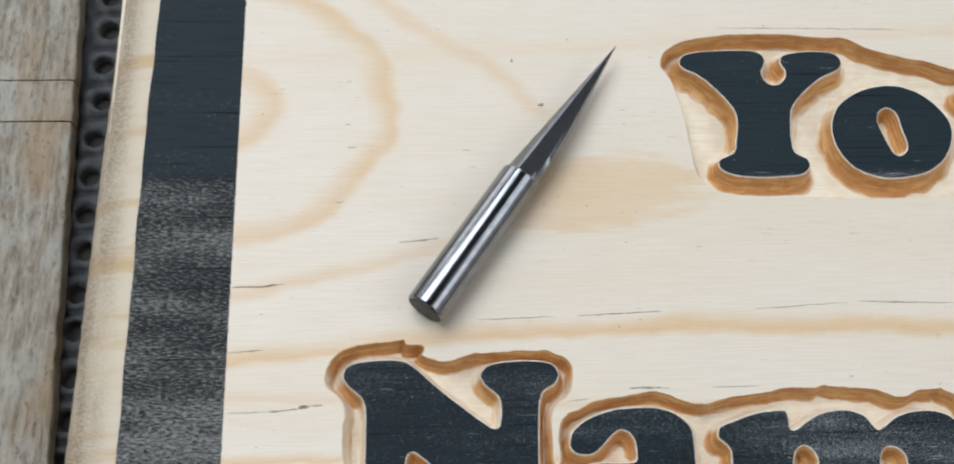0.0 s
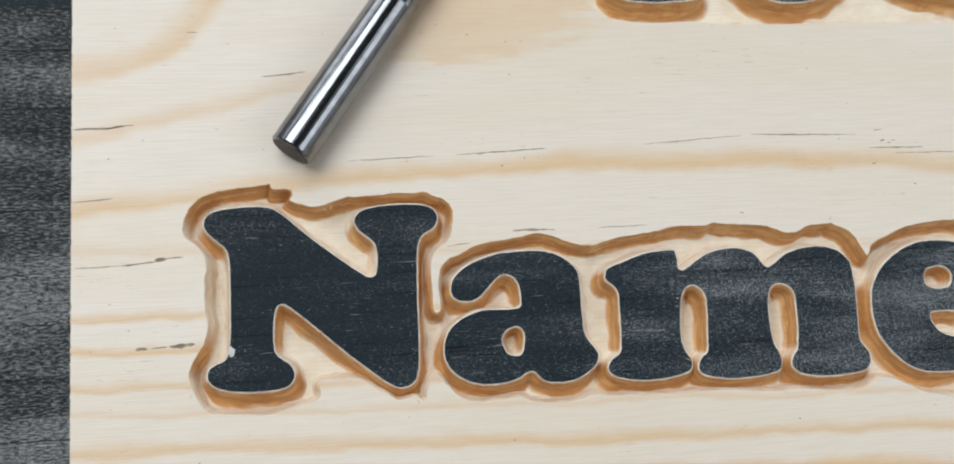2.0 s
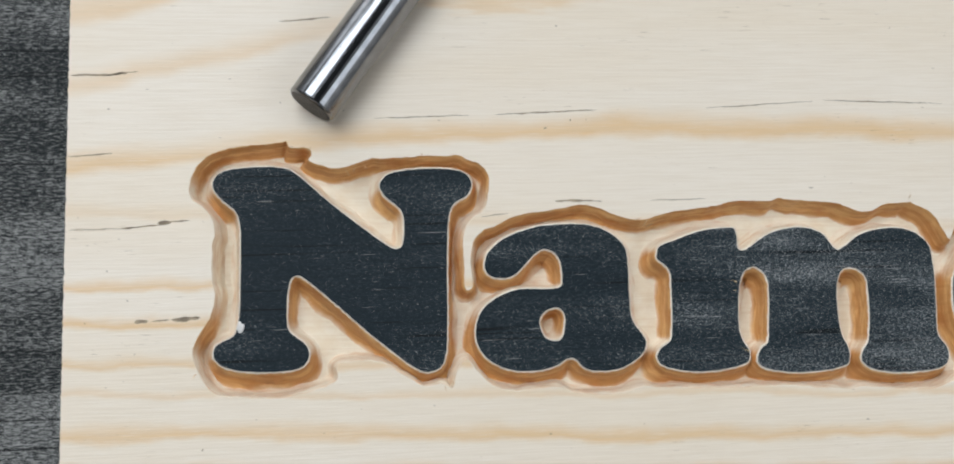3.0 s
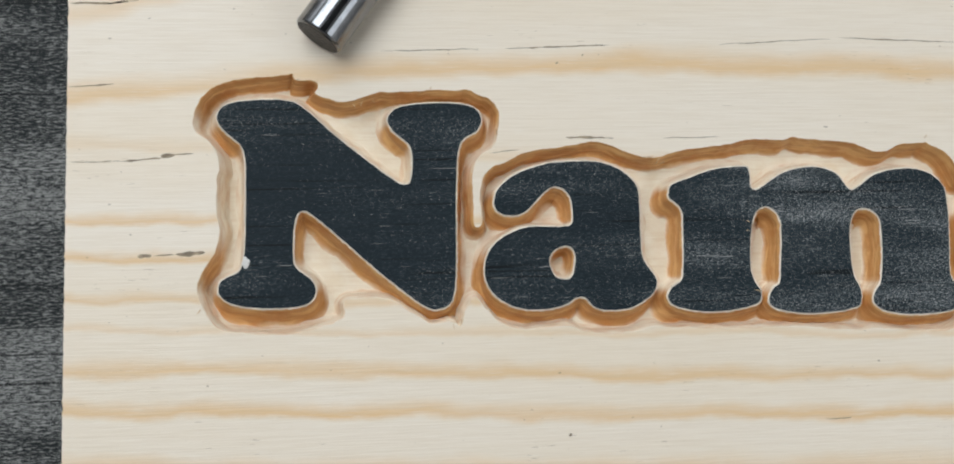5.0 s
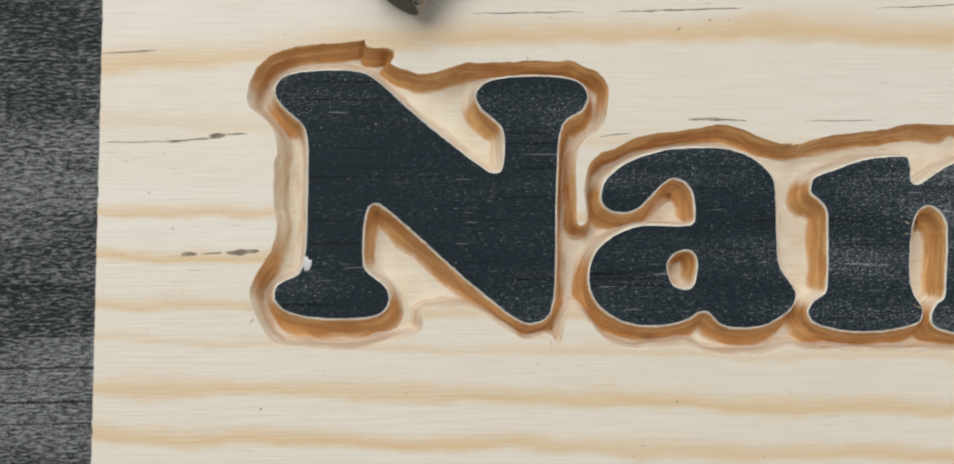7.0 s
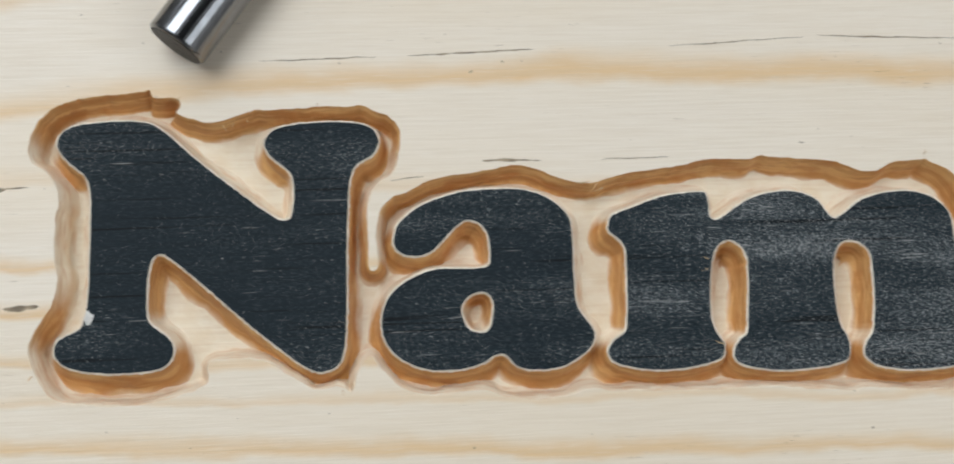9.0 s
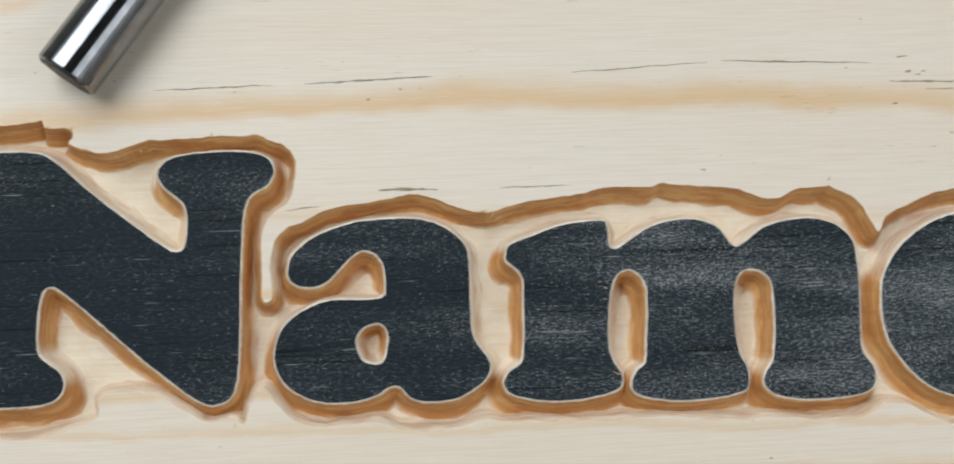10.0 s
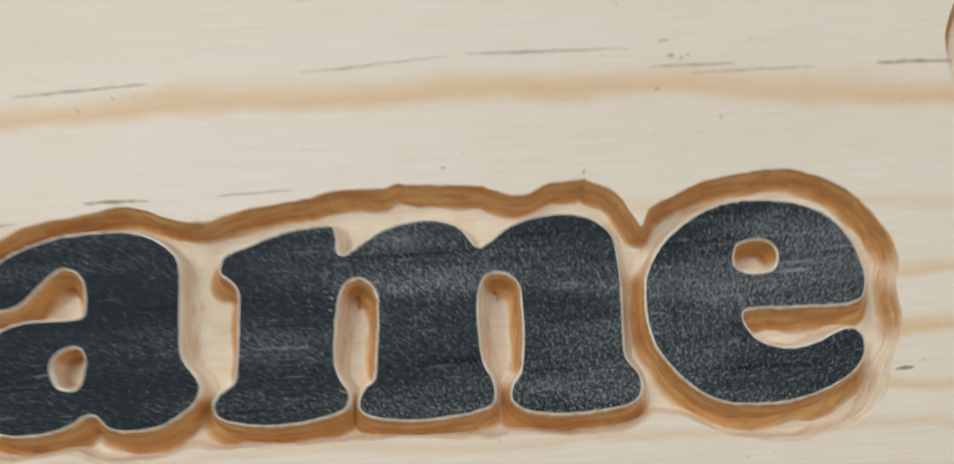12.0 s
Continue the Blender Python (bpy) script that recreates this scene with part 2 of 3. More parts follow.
PINE = pine("sanded_pine", (0.81, 0.72, 0.603), (0.735, 0.48, 0.235))
WALL = carved("scorched_shaded_cut", (0.56, 0.275, 0.095), (0.71, 0.41, 0.165), (0.34, 0.13, 0.038))
FLOOR_CUT = floor_of_cut()
RIM = plain("bare_wood_edge", (0.80, 0.72, 0.60), 0.7, 0.12, 0.6)
PAINT = black_paint("black_letter_paint", 0.48, (0.0052, 0.0112, 0.0155), (0.090, 0.108, 0.114), 0.50, 1.35, 0.24, 0.16)
BORDER = black_paint("worn_black_paint", 0.44, (0.007, 0.0092, 0.0096), (0.30, 0.297, 0.28), 0.6, 0.95, 0.20, 0.18)
RESIN = plain("dark_resin", (0.29, 0.225, 0.15), 0.6, 0.4, 0.8)
SPLINTER = plain("torn_wood_fibre", (0.60, 0.41, 0.22), 0.7, 0.3, 0.8)
FLAKE = plain("pale_chip", (0.72, 0.70, 0.66), 0.7, 0.1, 0.8)
RUBBER = plain("black_foam", (0.066, 0.069, 0.073), 0.8, 0.4, 0.4)


def end_grain():
    n = Nodes("sanded_edge", roughness=0.7, specular=0.3)
    bands = n.noise((0.02, 0.22, 0.02), detail=3.0)
    dots = n.noise((1.3, 2.2, 1.3), detail=3.0, rough=0.75)
    where = n.noise((0.10, 0.06, 0.25), detail=3.0, shift=(3, 9, 4))
    c = n.mix(n.step(bands, 0.45, 0.68), (0.68, 0.585, 0.45), (0.60, 0.43, 0.25))
    side = n.step(n.x, -22.8, -17.6, 1.0, 0.0)
    fuzzy = n.math("MULTIPLY", n.step(dots, 0.38, 0.62, 0.45, 1.0), n.math("MULTIPLY", side, n.step(where, 0.35, 0.6, 0.4, 1.0)))
    c = n.mix(fuzzy, c, (0.33, 0.25, 0.175))
    n.colour(c)
    n.bump(dots, 0.25, 0.00015)
    return n.material


def old_wood():
    n = Nodes("weathered_wood", roughness=0.8, specular=0.25)
    grain = n.noise((0.8, 0.11, 1.0), detail=6.0, rough=0.78)
    blotch = n.noise((0.20, 0.10, 0.1), detail=5.0, rough=0.7)
    warm = n.noise((0.10, 0.03, 0.1), detail=3.0, shift=(60, 8, 2))
    fleck = n.noise((0.9, 0.35, 1.0), detail=3.0, rough=0.7, shift=(3, 3, 30))
    c = n.mix(n.step(grain, 0.3, 0.7), (0.44, 0.39, 0.31), (0.155, 0.125, 0.09))
    c = n.mix(n.step(blotch, 0.42, 0.62, 0.0, 0.7), c, (0.44, 0.42, 0.37))
    c = n.mix(n.step(warm, 0.48, 0.68, 0.0, 0.5), c, (0.36, 0.23, 0.115))
    c = n.mix(n.step(fleck, 0.56, 0.72, 0.0, 0.7), c, (0.11, 0.09, 0.065))
    n.colour(c)
    n.bump(n.math("ADD", grain, fleck), 0.6, 0.0006)
    return n.material


def carbide(name, roughness):
    n = Nodes(name, roughness=roughness, metallic=1.0)
    v = n.noise((0.5, 0.5, 0.5), detail=3.0)
    n.colour(n.mix(n.step(v, 0.3, 0.7), (0.22, 0.225, 0.235), (0.28, 0.285, 0.295)))
    n.rough(n.step(n.noise((2.0, 2.0, 2.0), detail=2.0), 0.3, 0.7, roughness, roughness + 0.02))
    return n.material


EDGE = end_grain()
OLD = old_wood()
CARBIDE = carbide("polished_carbide", 0.13)
GROUND = carbide("ground_carbide", 0.24)
PLASTER = plain("white_plaster", (0.58, 0.57, 0.55), 0.9, 0.08, 0.004)
CEIL = plain("dark_ceiling", (0.10, 0.10, 0.10), 0.9, 0.05, 0.004)
CONCRETE = plain("concrete", (0.14, 0.135, 0.13), 0.9, 0.15, 0.004)
BENCH = plain("bench_board", (0.035, 0.03, 0.026), 0.8, 0.25, 0.02)
WHITE = plain("white_frame", (0.75, 0.75, 0.73), 0.5, 0.05, 0.01)

# ---------- unseen room added round the bench -----
R = dict(x0=-2.4, x1=2.4, y0=-2.1, y1=1.9, z0=-0.92, z1=1.6)
tagged(part("floor", box(R["x0"], R["x1"], R["y0"], R["y1"], R["z0"] - 0.1, R["z0"]), CONCRETE), "unseen grey concrete floor added under the bench", "floor", kind="structure")
# Added ceiling, kept dark so that shank and paint mirror dark overhead.
tagged(part("ceiling", box(R["x0"], R["x1"], R["y0"], R["y1"], R["z1"], R["z1"] + 0.1), CEIL), "unseen dark grey ceiling added to darken reflections", "ceiling", kind="structure")
# Added walls, pale so that they bounce light on to the sign.
for name, b in (("wall_east", (R["x1"], R["x1"] + 0.1, R["y0"] - 0.1, R["y1"] + 0.1)), ("wall_west", (R["x0"] - 0.1, R["x0"], R["y0"] - 0.1, R["y1"] + 0.1)), ("wall_south", (R["x0"], R["x1"], R["y0"] - 0.1, R["y0"]))):
    tagged(part(name, box(*b, R["z0"] - 0.1, R["z1"] + 0.1), PLASTER), "unseen white plastered wall added to bounce light", "wall", kind="structure")


def window_wall(wall_name, window_name, middle, wide, m, length):
    """A wall with a window opening and its wooden frame, drawn along x and set in place by m."""
    w0, w1, z0, z1 = middle - wide / 2, middle + wide / 2, ADDED_WINDOW[2] - 0.6, ADDED_WINDOW[2] + 0.6
    bm = bmesh.new()
    for b in ((-length / 2, w0, R["z0"], R["z1"]), (w1, length / 2, R["z0"], R["z1"]), (w0, w1, R["z0"], z0), (w0, w1, z1, R["z1"])):
        piece = box(b[0], b[1], 0.0, 0.1, b[2], b[3])
        me = bpy.data.meshes.new("piece")
        piece.to_mesh(me)
        piece.free()
        bm.from_mesh(me)
        bpy.data.meshes.remove(me)
    bmesh.ops.transform(bm, matrix=m, verts=bm.verts)
    tagged(part(wall_name, bm, PLASTER), "unseen white plastered wall with an added window opening", "wall", kind="structure")
    window = empty(window_name, "unseen white wooden window added for daylight", "window", kind="structure")
    for b in ((w0, w0 + 0.05, z0, z1), (w1 - 0.05, w1, z0, z1), (w0 + 0.05, w1 - 0.05, z0, z0 + 0.05), (w0 + 0.05, w1 - 0.05, z1 - 0.05, z1)):
        part("window_frame", box(b[0], b[1], 0.03, 0.08, b[2], b[3]), WHITE, window)
    window.matrix_world = m


window_wall("wall_north", "added_window", ADDED_WINDOW[0], 2.4, pose(0, R["y1"], 0), R["x1"] - R["x0"])
# Frames round the added panels, which no view takes in.
for (lx, ly, lz), wide, deep, turn, power in ADDED_LAMPS:
    added_ceiling_light = empty("added_ceiling_light", "unseen flat white lamp panel added under the ceiling", "ceiling light", group="lamp panels under the ceiling")
    for dx, dy, w, h in ((0.0, deep / 2 + 0.025, wide + 0.1, 0.05), (0.0, -deep / 2 - 0.025, wide + 0.1, 0.05), (wide / 2 + 0.025, 0.0, 0.05, deep), (-wide / 2 - 0.025, 0.0, 0.05, deep)):
        part("frame", box(dx - w / 2, dx + w / 2, dy - h / 2, dy + h / 2, -0.02, R["z1"] - lz), WHITE, added_ceiling_light)
    added_ceiling_light.matrix_world = pose(lx, ly, lz, 0, 0, turn)

# ---------- the bench ----------
BENCH_TOP = -22.0 * MM
bench = empty("workbench", "dark worn wooden workbench", "workbench")
part("benchtop", box(-0.7, 1.0, -0.45, 0.55, BENCH_TOP - 0.04, BENCH_TOP, 0.003), BENCH, bench)
for x in (-0.62, 0.92):
    for y in (-0.38, 0.48):
        part("leg", box(x - 0.04, x + 0.04, y - 0.04, y + 0.04, R["z0"], BENCH_TOP - 0.04), BENCH, bench)

# ---------- black non-slip mat ----------
def net_mat():
    px, py, seg = 8.0, 8.2, 16
    verts, faces = [], []
    for i in range(6):
        for j in range(26):
            cx, cy = -56.0 + px * i, -66.0 + py * j
            k0 = len(verts)
            jit = [random.uniform(-0.5, 0.5) for _ in range(4)]
            for grow, z in ((1.0, -21.0), (0.86, -19.9), (0.66, -19.15), (0.50, -19.7), (0.43, -21.9)):
                for s in range(seg):
                    a = 2 * math.pi * s / seg
                    c, d = math.cos(a), math.sin(a)
                    sq = 1.0 / max(abs(c), abs(d))
                    rnd = grow * (sq if grow > 0.9 else 1 + (sq - 1) * (grow - 0.4))
                    w = 0.22 * noise.noise((cx + 3 * c, cy + 3 * d, z)) if grow < 0.9 else 0
                    ox, oy = (jit[0], jit[1]) if grow < 0.6 else (0, 0)
                    verts.append(((cx + px / 2 * c * rnd + ox + w) * MM, (cy + py / 2 * d * rnd + oy + w) * MM, (z + 0.9 * w) * MM))
            for r in range(4):
                for s in range(seg):
                    t = (s + 1) % seg
                    faces.append((k0 + r * seg + s, k0 + r * seg + t, k0 + (r + 1) * seg + t, k0 + (r + 1) * seg + s))
    return verts, faces


def welded(verts, faces):
    bm = bmesh.new()
    vs = [bm.verts.new(v) for v in verts]
    for f in faces:
        bm.faces.new([vs[i] for i in f])
    bmesh.ops.remove_doubles(bm, verts=bm.verts, dist=0.00005)
    return bm


tagged(part("non_slip_mat", welded(*net_mat()), RUBBER, smooth=True), "black foam non-slip mat with a net of holes", "mat")

# ---------- weathered plank beside the sign ----------
plank = empty("wooden_plank", "weathered grey-brown wooden plank with cross cuts", "plank")


def plank_piece(y0, y1):
    bm = bmesh.new()
    rows = max(2, int((y1 - y0) / 2.5))
    prof = ((-130.0, -19.0), (-130.0, -15.2), (-60.0, -15.2), (-0.7, -15.2), (-0.2, -15.4), (0.0, -15.9), (0.0, -19.0))
    ring = []
    for r in range(rows + 1):
        y = y0 + (y1 - y0) * r / rows
        edge = -32.8 - 0.0415 * (y + 1.5) + 0.5 * noise.noise((3.0, y * 0.25, 0)) + 0.25 * noise.noise((9.0, y, 0))
        ring.append([bm.verts.new(((edge + px if px > -50 else px) * MM, y * MM, pz * MM)) for px, pz in prof])
    for a, b in zip(ring, ring[1:]):
        for i in range(len(prof)):
            k = (i + 1) % len(prof)
            bm.faces.new((a[i], a[k], b[k], b[i]))
    bm.faces.new(ring[0])
    bm.faces.new(ring[-1][::-1])
    return bm


for y0, y1 in ((-90.0, 66.4), (66.75, 75.7), (76.0, 150.0)):
    part("board", plank_piece(y0, y1), OLD, plank)

# ---------- the carved sign ----------
# Heavy rounded slab-serif letters and the rims of the routed pockets: anchors of smooth closed curves, in mm on the sign's face.
GLYPH_N = [
    (19.7, 10.0), (20.3, 11.5), (22.3, 12.3), (29.0, 12.5), (30.7, 11.9), (35.9, 7.3), (43.3, 1.4), (44.7, 0.6),
    (45.7, 0.8), (46.2, 4.6), (45.8, 6.1), (43.5, 8.3), (42.9, 9.8), (43.8, 11.1), (46.0, 11.8), (53.3, 11.9),
    (55.4, 11.1), (56.0, 9.8), (55.4, 8.2), (53.4, 6.9), (52.7, 5.5), (52.2, 0.5), (51.5, -14.3), (50.8, -16.1),
    (49.5, -16.7), (48.0, -16.6), (42.5, -12.5), (32.9, -3.9), (31.4, -2.9), (30.4, -3.3), (29.7, -8.3), (30.0,
    -10.5), (32.3, -12.6), (32.7, -13.9), (32.1, -15.2), (30.4, -15.9), (22.9, -15.7), (20.5, -14.7), (19.8,
    -13.4), (20.3, -12.2), (22.5, -11.0), (23.1, -9.8), (23.5, -1.6), (23.4, 4.7), (22.9, 6.2), (20.5, 8.5)]
GLYPH_A = [
    (57.5, -1.6), (58.0, -0.3), (59.9, 1.4), (62.3, 2.5), (65.7, 3.4), (69.5, 3.6), (72.9, 3.4), (75.5, 2.4),
    (77.3, 0.9), (78.0, -0.3), (78.1, -7.0), (78.3, -10.4), (80.1, -13.5), (79.7, -15.0), (78.3, -16.2), (76.0,
    -17.3), (73.0, -17.5), (71.0, -17.0), (69.7, -15.7), (68.7, -15.6), (67.1, -16.5), (64.5, -17.1), (61.6,
    -17.1), (59.1, -16.4), (56.9, -14.8), (55.9, -12.8), (55.9, -10.7), (56.8, -8.5), (58.7, -6.9), (61.7, -5.7),
    (68.2, -5.4), (68.5, -4.3), (68.3, -1.7), (67.1, -0.2), (65.8, 0.0), (64.4, -0.9), (61.7, -3.5), (59.9, -4.0),
    (58.2, -3.6), (57.5, -2.7)]
EYE_A = [
    (65.0, -11.3), (65.0, -9.9), (65.9, -8.8), (67.6, -8.4), (68.5, -9.2), (68.4, -11.7), (67.8, -12.9), (66.8,
    -13.1), (65.6, -12.5)]
GLYPH_M_ARCHES = [
    (82.6, -0.9), (82.9, -0.1), (85.6, 1.0), (89.3, 2.2), (92.9, 2.6), (94.4, 2.5), (94.7, 1.5), (94.8, -0.5),
    (95.4, -0.8), (99.7, 1.6), (102.9, 2.4), (105.7, 2.3), (107.9, 1.4), (109.8, -1.0), (111.0, -0.6), (113.5,
    1.1), (116.3, 1.9), (120.1, 2.0), (122.8, 1.0), (124.3, -0.7), (124.6, -3.0), (124.6, -6.2), (124.3, -10.7),
    (124.2, -13.9), (125.4, -15.9), (125.4, -17.7), (124.2, -18.7), (120.2, -19.2), (116.1, -19.1), (113.0,
    -18.3), (112.1, -17.2), (112.4, -15.9), (113.3, -14.7), (114.1, -7.1), (113.8, -5.0), (112.8, -4.0), (111.4,
    -3.7), (110.2, -4.2), (109.4, -6.0), (109.1, -10.0), (109.4, -13.6), (110.2, -15.4)]
GLYPH_M_FEET = [
    (110.0, -17.6), (108.0, -18.3), (103.5, -18.7), (99.5, -18.4), (96.9, -17.6), (96.4, -16.6), (97.1, -15.1),
    (98.1, -14.3), (98.4, -12.6), (98.9, -7.3), (98.8, -5.0), (97.7, -3.5), (96.4, -3.3), (95.2, -4.2), (94.6,
    -5.7), (94.0, -12.3), (94.5, -14.1), (95.3, -15.5), (95.0, -16.8), (93.4, -17.5), (88.9, -18.1), (84.5,
    -17.7), (82.2, -16.9), (81.6, -15.8), (82.3, -14.6), (83.7, -13.6), (84.1, -11.8), (84.4, -5.7), (84.4, -3.9),
    (83.6, -2.6), (82.6, -1.8)]
GLYPH_E = [
    (127.3, -7.6), (127.6, -5.7), (129.0, -3.1), (131.4, -0.7), (135.1, 1.4), (138.3, 2.1), (141.9, 2.0), (145.4,
    1.3), (148.3, -0.3), (150.1, -2.8), (150.9, -5.4), (151.0, -7.6), (150.4, -9.3), (149.1, -9.9), (144.0, -9.9),
    (137.8, -9.8), (137.2, -10.2), (137.2, -11.3), (138.3, -13.1), (140.3, -14.1), (142.6, -14.4), (145.0, -13.9),
    (147.1, -13.0), (148.7, -12.8), (149.6, -13.6), (149.5, -15.3), (148.4, -16.9), (145.8, -18.4), (141.8,
    -19.6), (137.9, -19.8), (134.1, -19.3), (131.6, -18.0), (129.3, -15.6), (127.7, -12.9), (127.2, -10.2)]
EYE_E = [
    (137.1, -4.1), (137.7, -2.7), (139.1, -2.2), (140.9, -2.3), (141.9, -3.0), (142.2, -4.2), (141.5, -5.7),
    (139.9, -6.1), (138.2, -5.9), (137.2, -5.2)]
GLYPH_Y = [
    (83.0, 70.3), (83.7, 71.7), (85.8, 72.5), (95.1, 73.0), (98.6, 72.5), (99.5, 71.3), (99.3, 69.8), (98.6,
    68.4), (98.9, 66.7), (100.1, 65.5), (101.8, 65.6), (103.2, 67.0), (103.5, 68.5), (102.8, 70.1), (103.1, 71.6),
    (106.0, 72.5), (110.4, 72.7), (113.6, 72.1), (114.6, 70.3), (113.7, 68.8), (110.1, 67.0), (105.8, 63.4),
    (103.5, 60.4), (102.8, 57.2), (102.5, 53.7), (102.9, 51.1), (105.1, 49.6), (105.2, 48.2), (103.7, 46.8),
    (99.7, 46.3), (95.0, 46.2), (90.4, 46.9), (88.5, 48.1), (88.5, 49.5), (91.4, 51.2), (92.2, 53.8), (92.7,
    59.6), (88.6, 65.6), (85.9, 68.0), (83.8, 69.1)]
GLYPH_O = [
    (110.7, 55.9), (112.2, 60.1), (115.5, 63.0), (120.1, 64.8), (124.5, 65.0), (128.6, 63.5), (131.8, 60.5),
    (133.6, 56.9), (133.4, 54.0), (131.4, 50.0), (127.7, 47.1), (122.2, 45.8), (118.0, 46.1), (114.1, 47.8),
    (111.5, 51.3)]
EYE_O = [
    (119.6, 57.9), (120.3, 59.7), (122.1, 60.4), (123.5, 59.4), (124.2, 55.8), (124.6, 51.8), (123.2, 50.3),
    (121.9, 50.5), (120.8, 52.9), (119.9, 55.9)]
RIM_N_TOP = [
    (16.8, 8.2), (16.5, 10.0), (17.2, 12.2), (18.8, 14.1), (21.4, 15.2), (25.5, 15.8), (29.1, 16.1), (29.9, 16.3),
    (30.2, 15.5), (31.2, 15.35), (32.7, 15.3), (33.4, 14.8), (33.3, 14.2), (32.9, 13.6), (35.5, 12.5), (37.9, 12.4), (40.2, 13.1), (41.8, 13.6), (43.5,
    13.6), (47.7, 13.9), (52.5, 13.9), (54.4, 14.0), (55.8, 13.1), (57.4, 12.5), (58.5, 11.1), (58.5, 9.1), (57.8,
    6.0), (56.0, 4.7), (54.9, 3.3), (54.5, -3.0), (54.7, -5.5), (55.4, -5.3), (55.5, -0.5), (56.1, 1.6), (57.6, 3.1)]
RIM_A_TOP = [
    (58.3, 3.2), (62.0, 4.9), (66.6, 5.6), (70.0, 6.2), (72.3, 6.4), (74.2, 6.0), (76.0, 5.2), (77.9, 4.5), (79.8,
    4.1), (81.6, 4.1)]
RIM_M_TOP = [
    (82.7, 4.5), (85.9, 5.3), (89.5, 5.6), (91.8, 5.9), (94.1, 6.5), (97.3, 6.6), (100.0, 6.5), (101.6, 6.9),
    (102.5, 6.7), (104.7, 6.5), (109.3, 6.2), (112.0, 5.5), (114.3, 4.7), (116.6, 5.0), (118.1, 5.7), (121.7,
    5.9), (122.2, 6.0), (122.6, 5.7), (124.6, 4.9), (125.9, 3.4), (126.9, 1.5), (127.7, 0.1)]
RIM_E = [
    (128.9, 2.0), (131.8, 3.4), (135.9, 4.9), (140.0, 5.4), (142.8, 5.6), (145.2, 5.4), (148.6, 4.1), (151.5,
    2.1), (153.5, -0.7), (155.0, -3.7), (155.0, -6.1), (154.3, -8.8), (154.3, -12.2), (153.5, -14.8), (152.1,
    -17.0), (150.8, -20.1), (148.3, -22.3), (144.2, -23.6), (140.4, -23.9), (135.8, -23.4), (133.3, -22.6),
    (131.2, -21.5), (128.7, -20.4), (126.8, -20.1)]
RIM_M_FOOT = [
    (126.0, -20.6), (123.2, -21.6), (118.6, -21.8), (113.2, -21.2), (109.6, -21.3), (105.1, -21.0), (100.7,
    -20.6), (96.2, -20.6), (91.8, -20.6), (87.4, -20.5), (81.4, -20.2)]
RIM_A_FOOT = [
    (80.0, -19.9), (76.9, -20.6), (73.2, -20.8), (69.1, -20.3), (67.3, -19.6), (63.7, -19.7), (61.1, -19.9),
    (58.3, -19.2), (55.8, -17.1), (54.4, -15.3)]
RIM_N_FOOT = [
    (53.1, -16.8), (52.2, -19.1), (51.1, -18.5), (48.3, -18.7), (46.5, -17.8), (43.4, -15.7), (40.7, -15.0),
    (36.6, -15.3), (36.4, -17.3), (35.2, -18.2), (32.6, -19.0), (29.0, -19.6), (23.8, -19.5), (19.9, -18.7),
    (17.9, -16.0), (17.0, -13.3), (17.9, -10.6), (19.1, -8.8), (20.0, -6.1), (19.5, -2.5), (19.7, 1.2), (19.9,
    4.4), (18.4, 6.8)]
RIM_Y_TOP = [
    (79.1, 69.9), (79.8, 72.0), (82.8, 74.5), (88.9, 76.1), (97.2, 76.7), (104.3, 76.6), (110.9, 75.9), (116.4,
    75.6), (120.4, 73.4), (126.7, 71.5), (132.0, 70.3), (136.6, 68.7)]
RIM_Y_FOOT = [
    (129.3, 41.6), (121.4, 41.6), (114.1, 41.7), (106.9, 42.0), (100.7, 42.3), (94.5, 42.3), (87.9, 43.3), (85.8,
    44.7), (84.1, 46.4), (83.2, 52.7), (82.4, 60.3), (80.5, 67.4), (79.1, 69.6)]

GLYPH_U = [(137.0, 63.5), (140.0, 65.6), (149.0, 66.2), (151.2, 64.5), (152.0, 56.0), (155.0, 52.5), (159.0, 53.0), (161.0, 56.5), (161.0,
           62.5), (163.0, 65.8), (171.0, 66.2), (174.0, 64.0), (174.0, 52.0), (177.5, 49.0), (177.0, 47.2), (170.0, 46.8), (165.0, 47.3), (162.0,
           49.0), (157.0, 47.0), (150.0, 47.0), (144.0, 48.3), (139.8, 51.5), (139.4, 57.0), (139.2, 61.0)]
DEPTH = 3.6


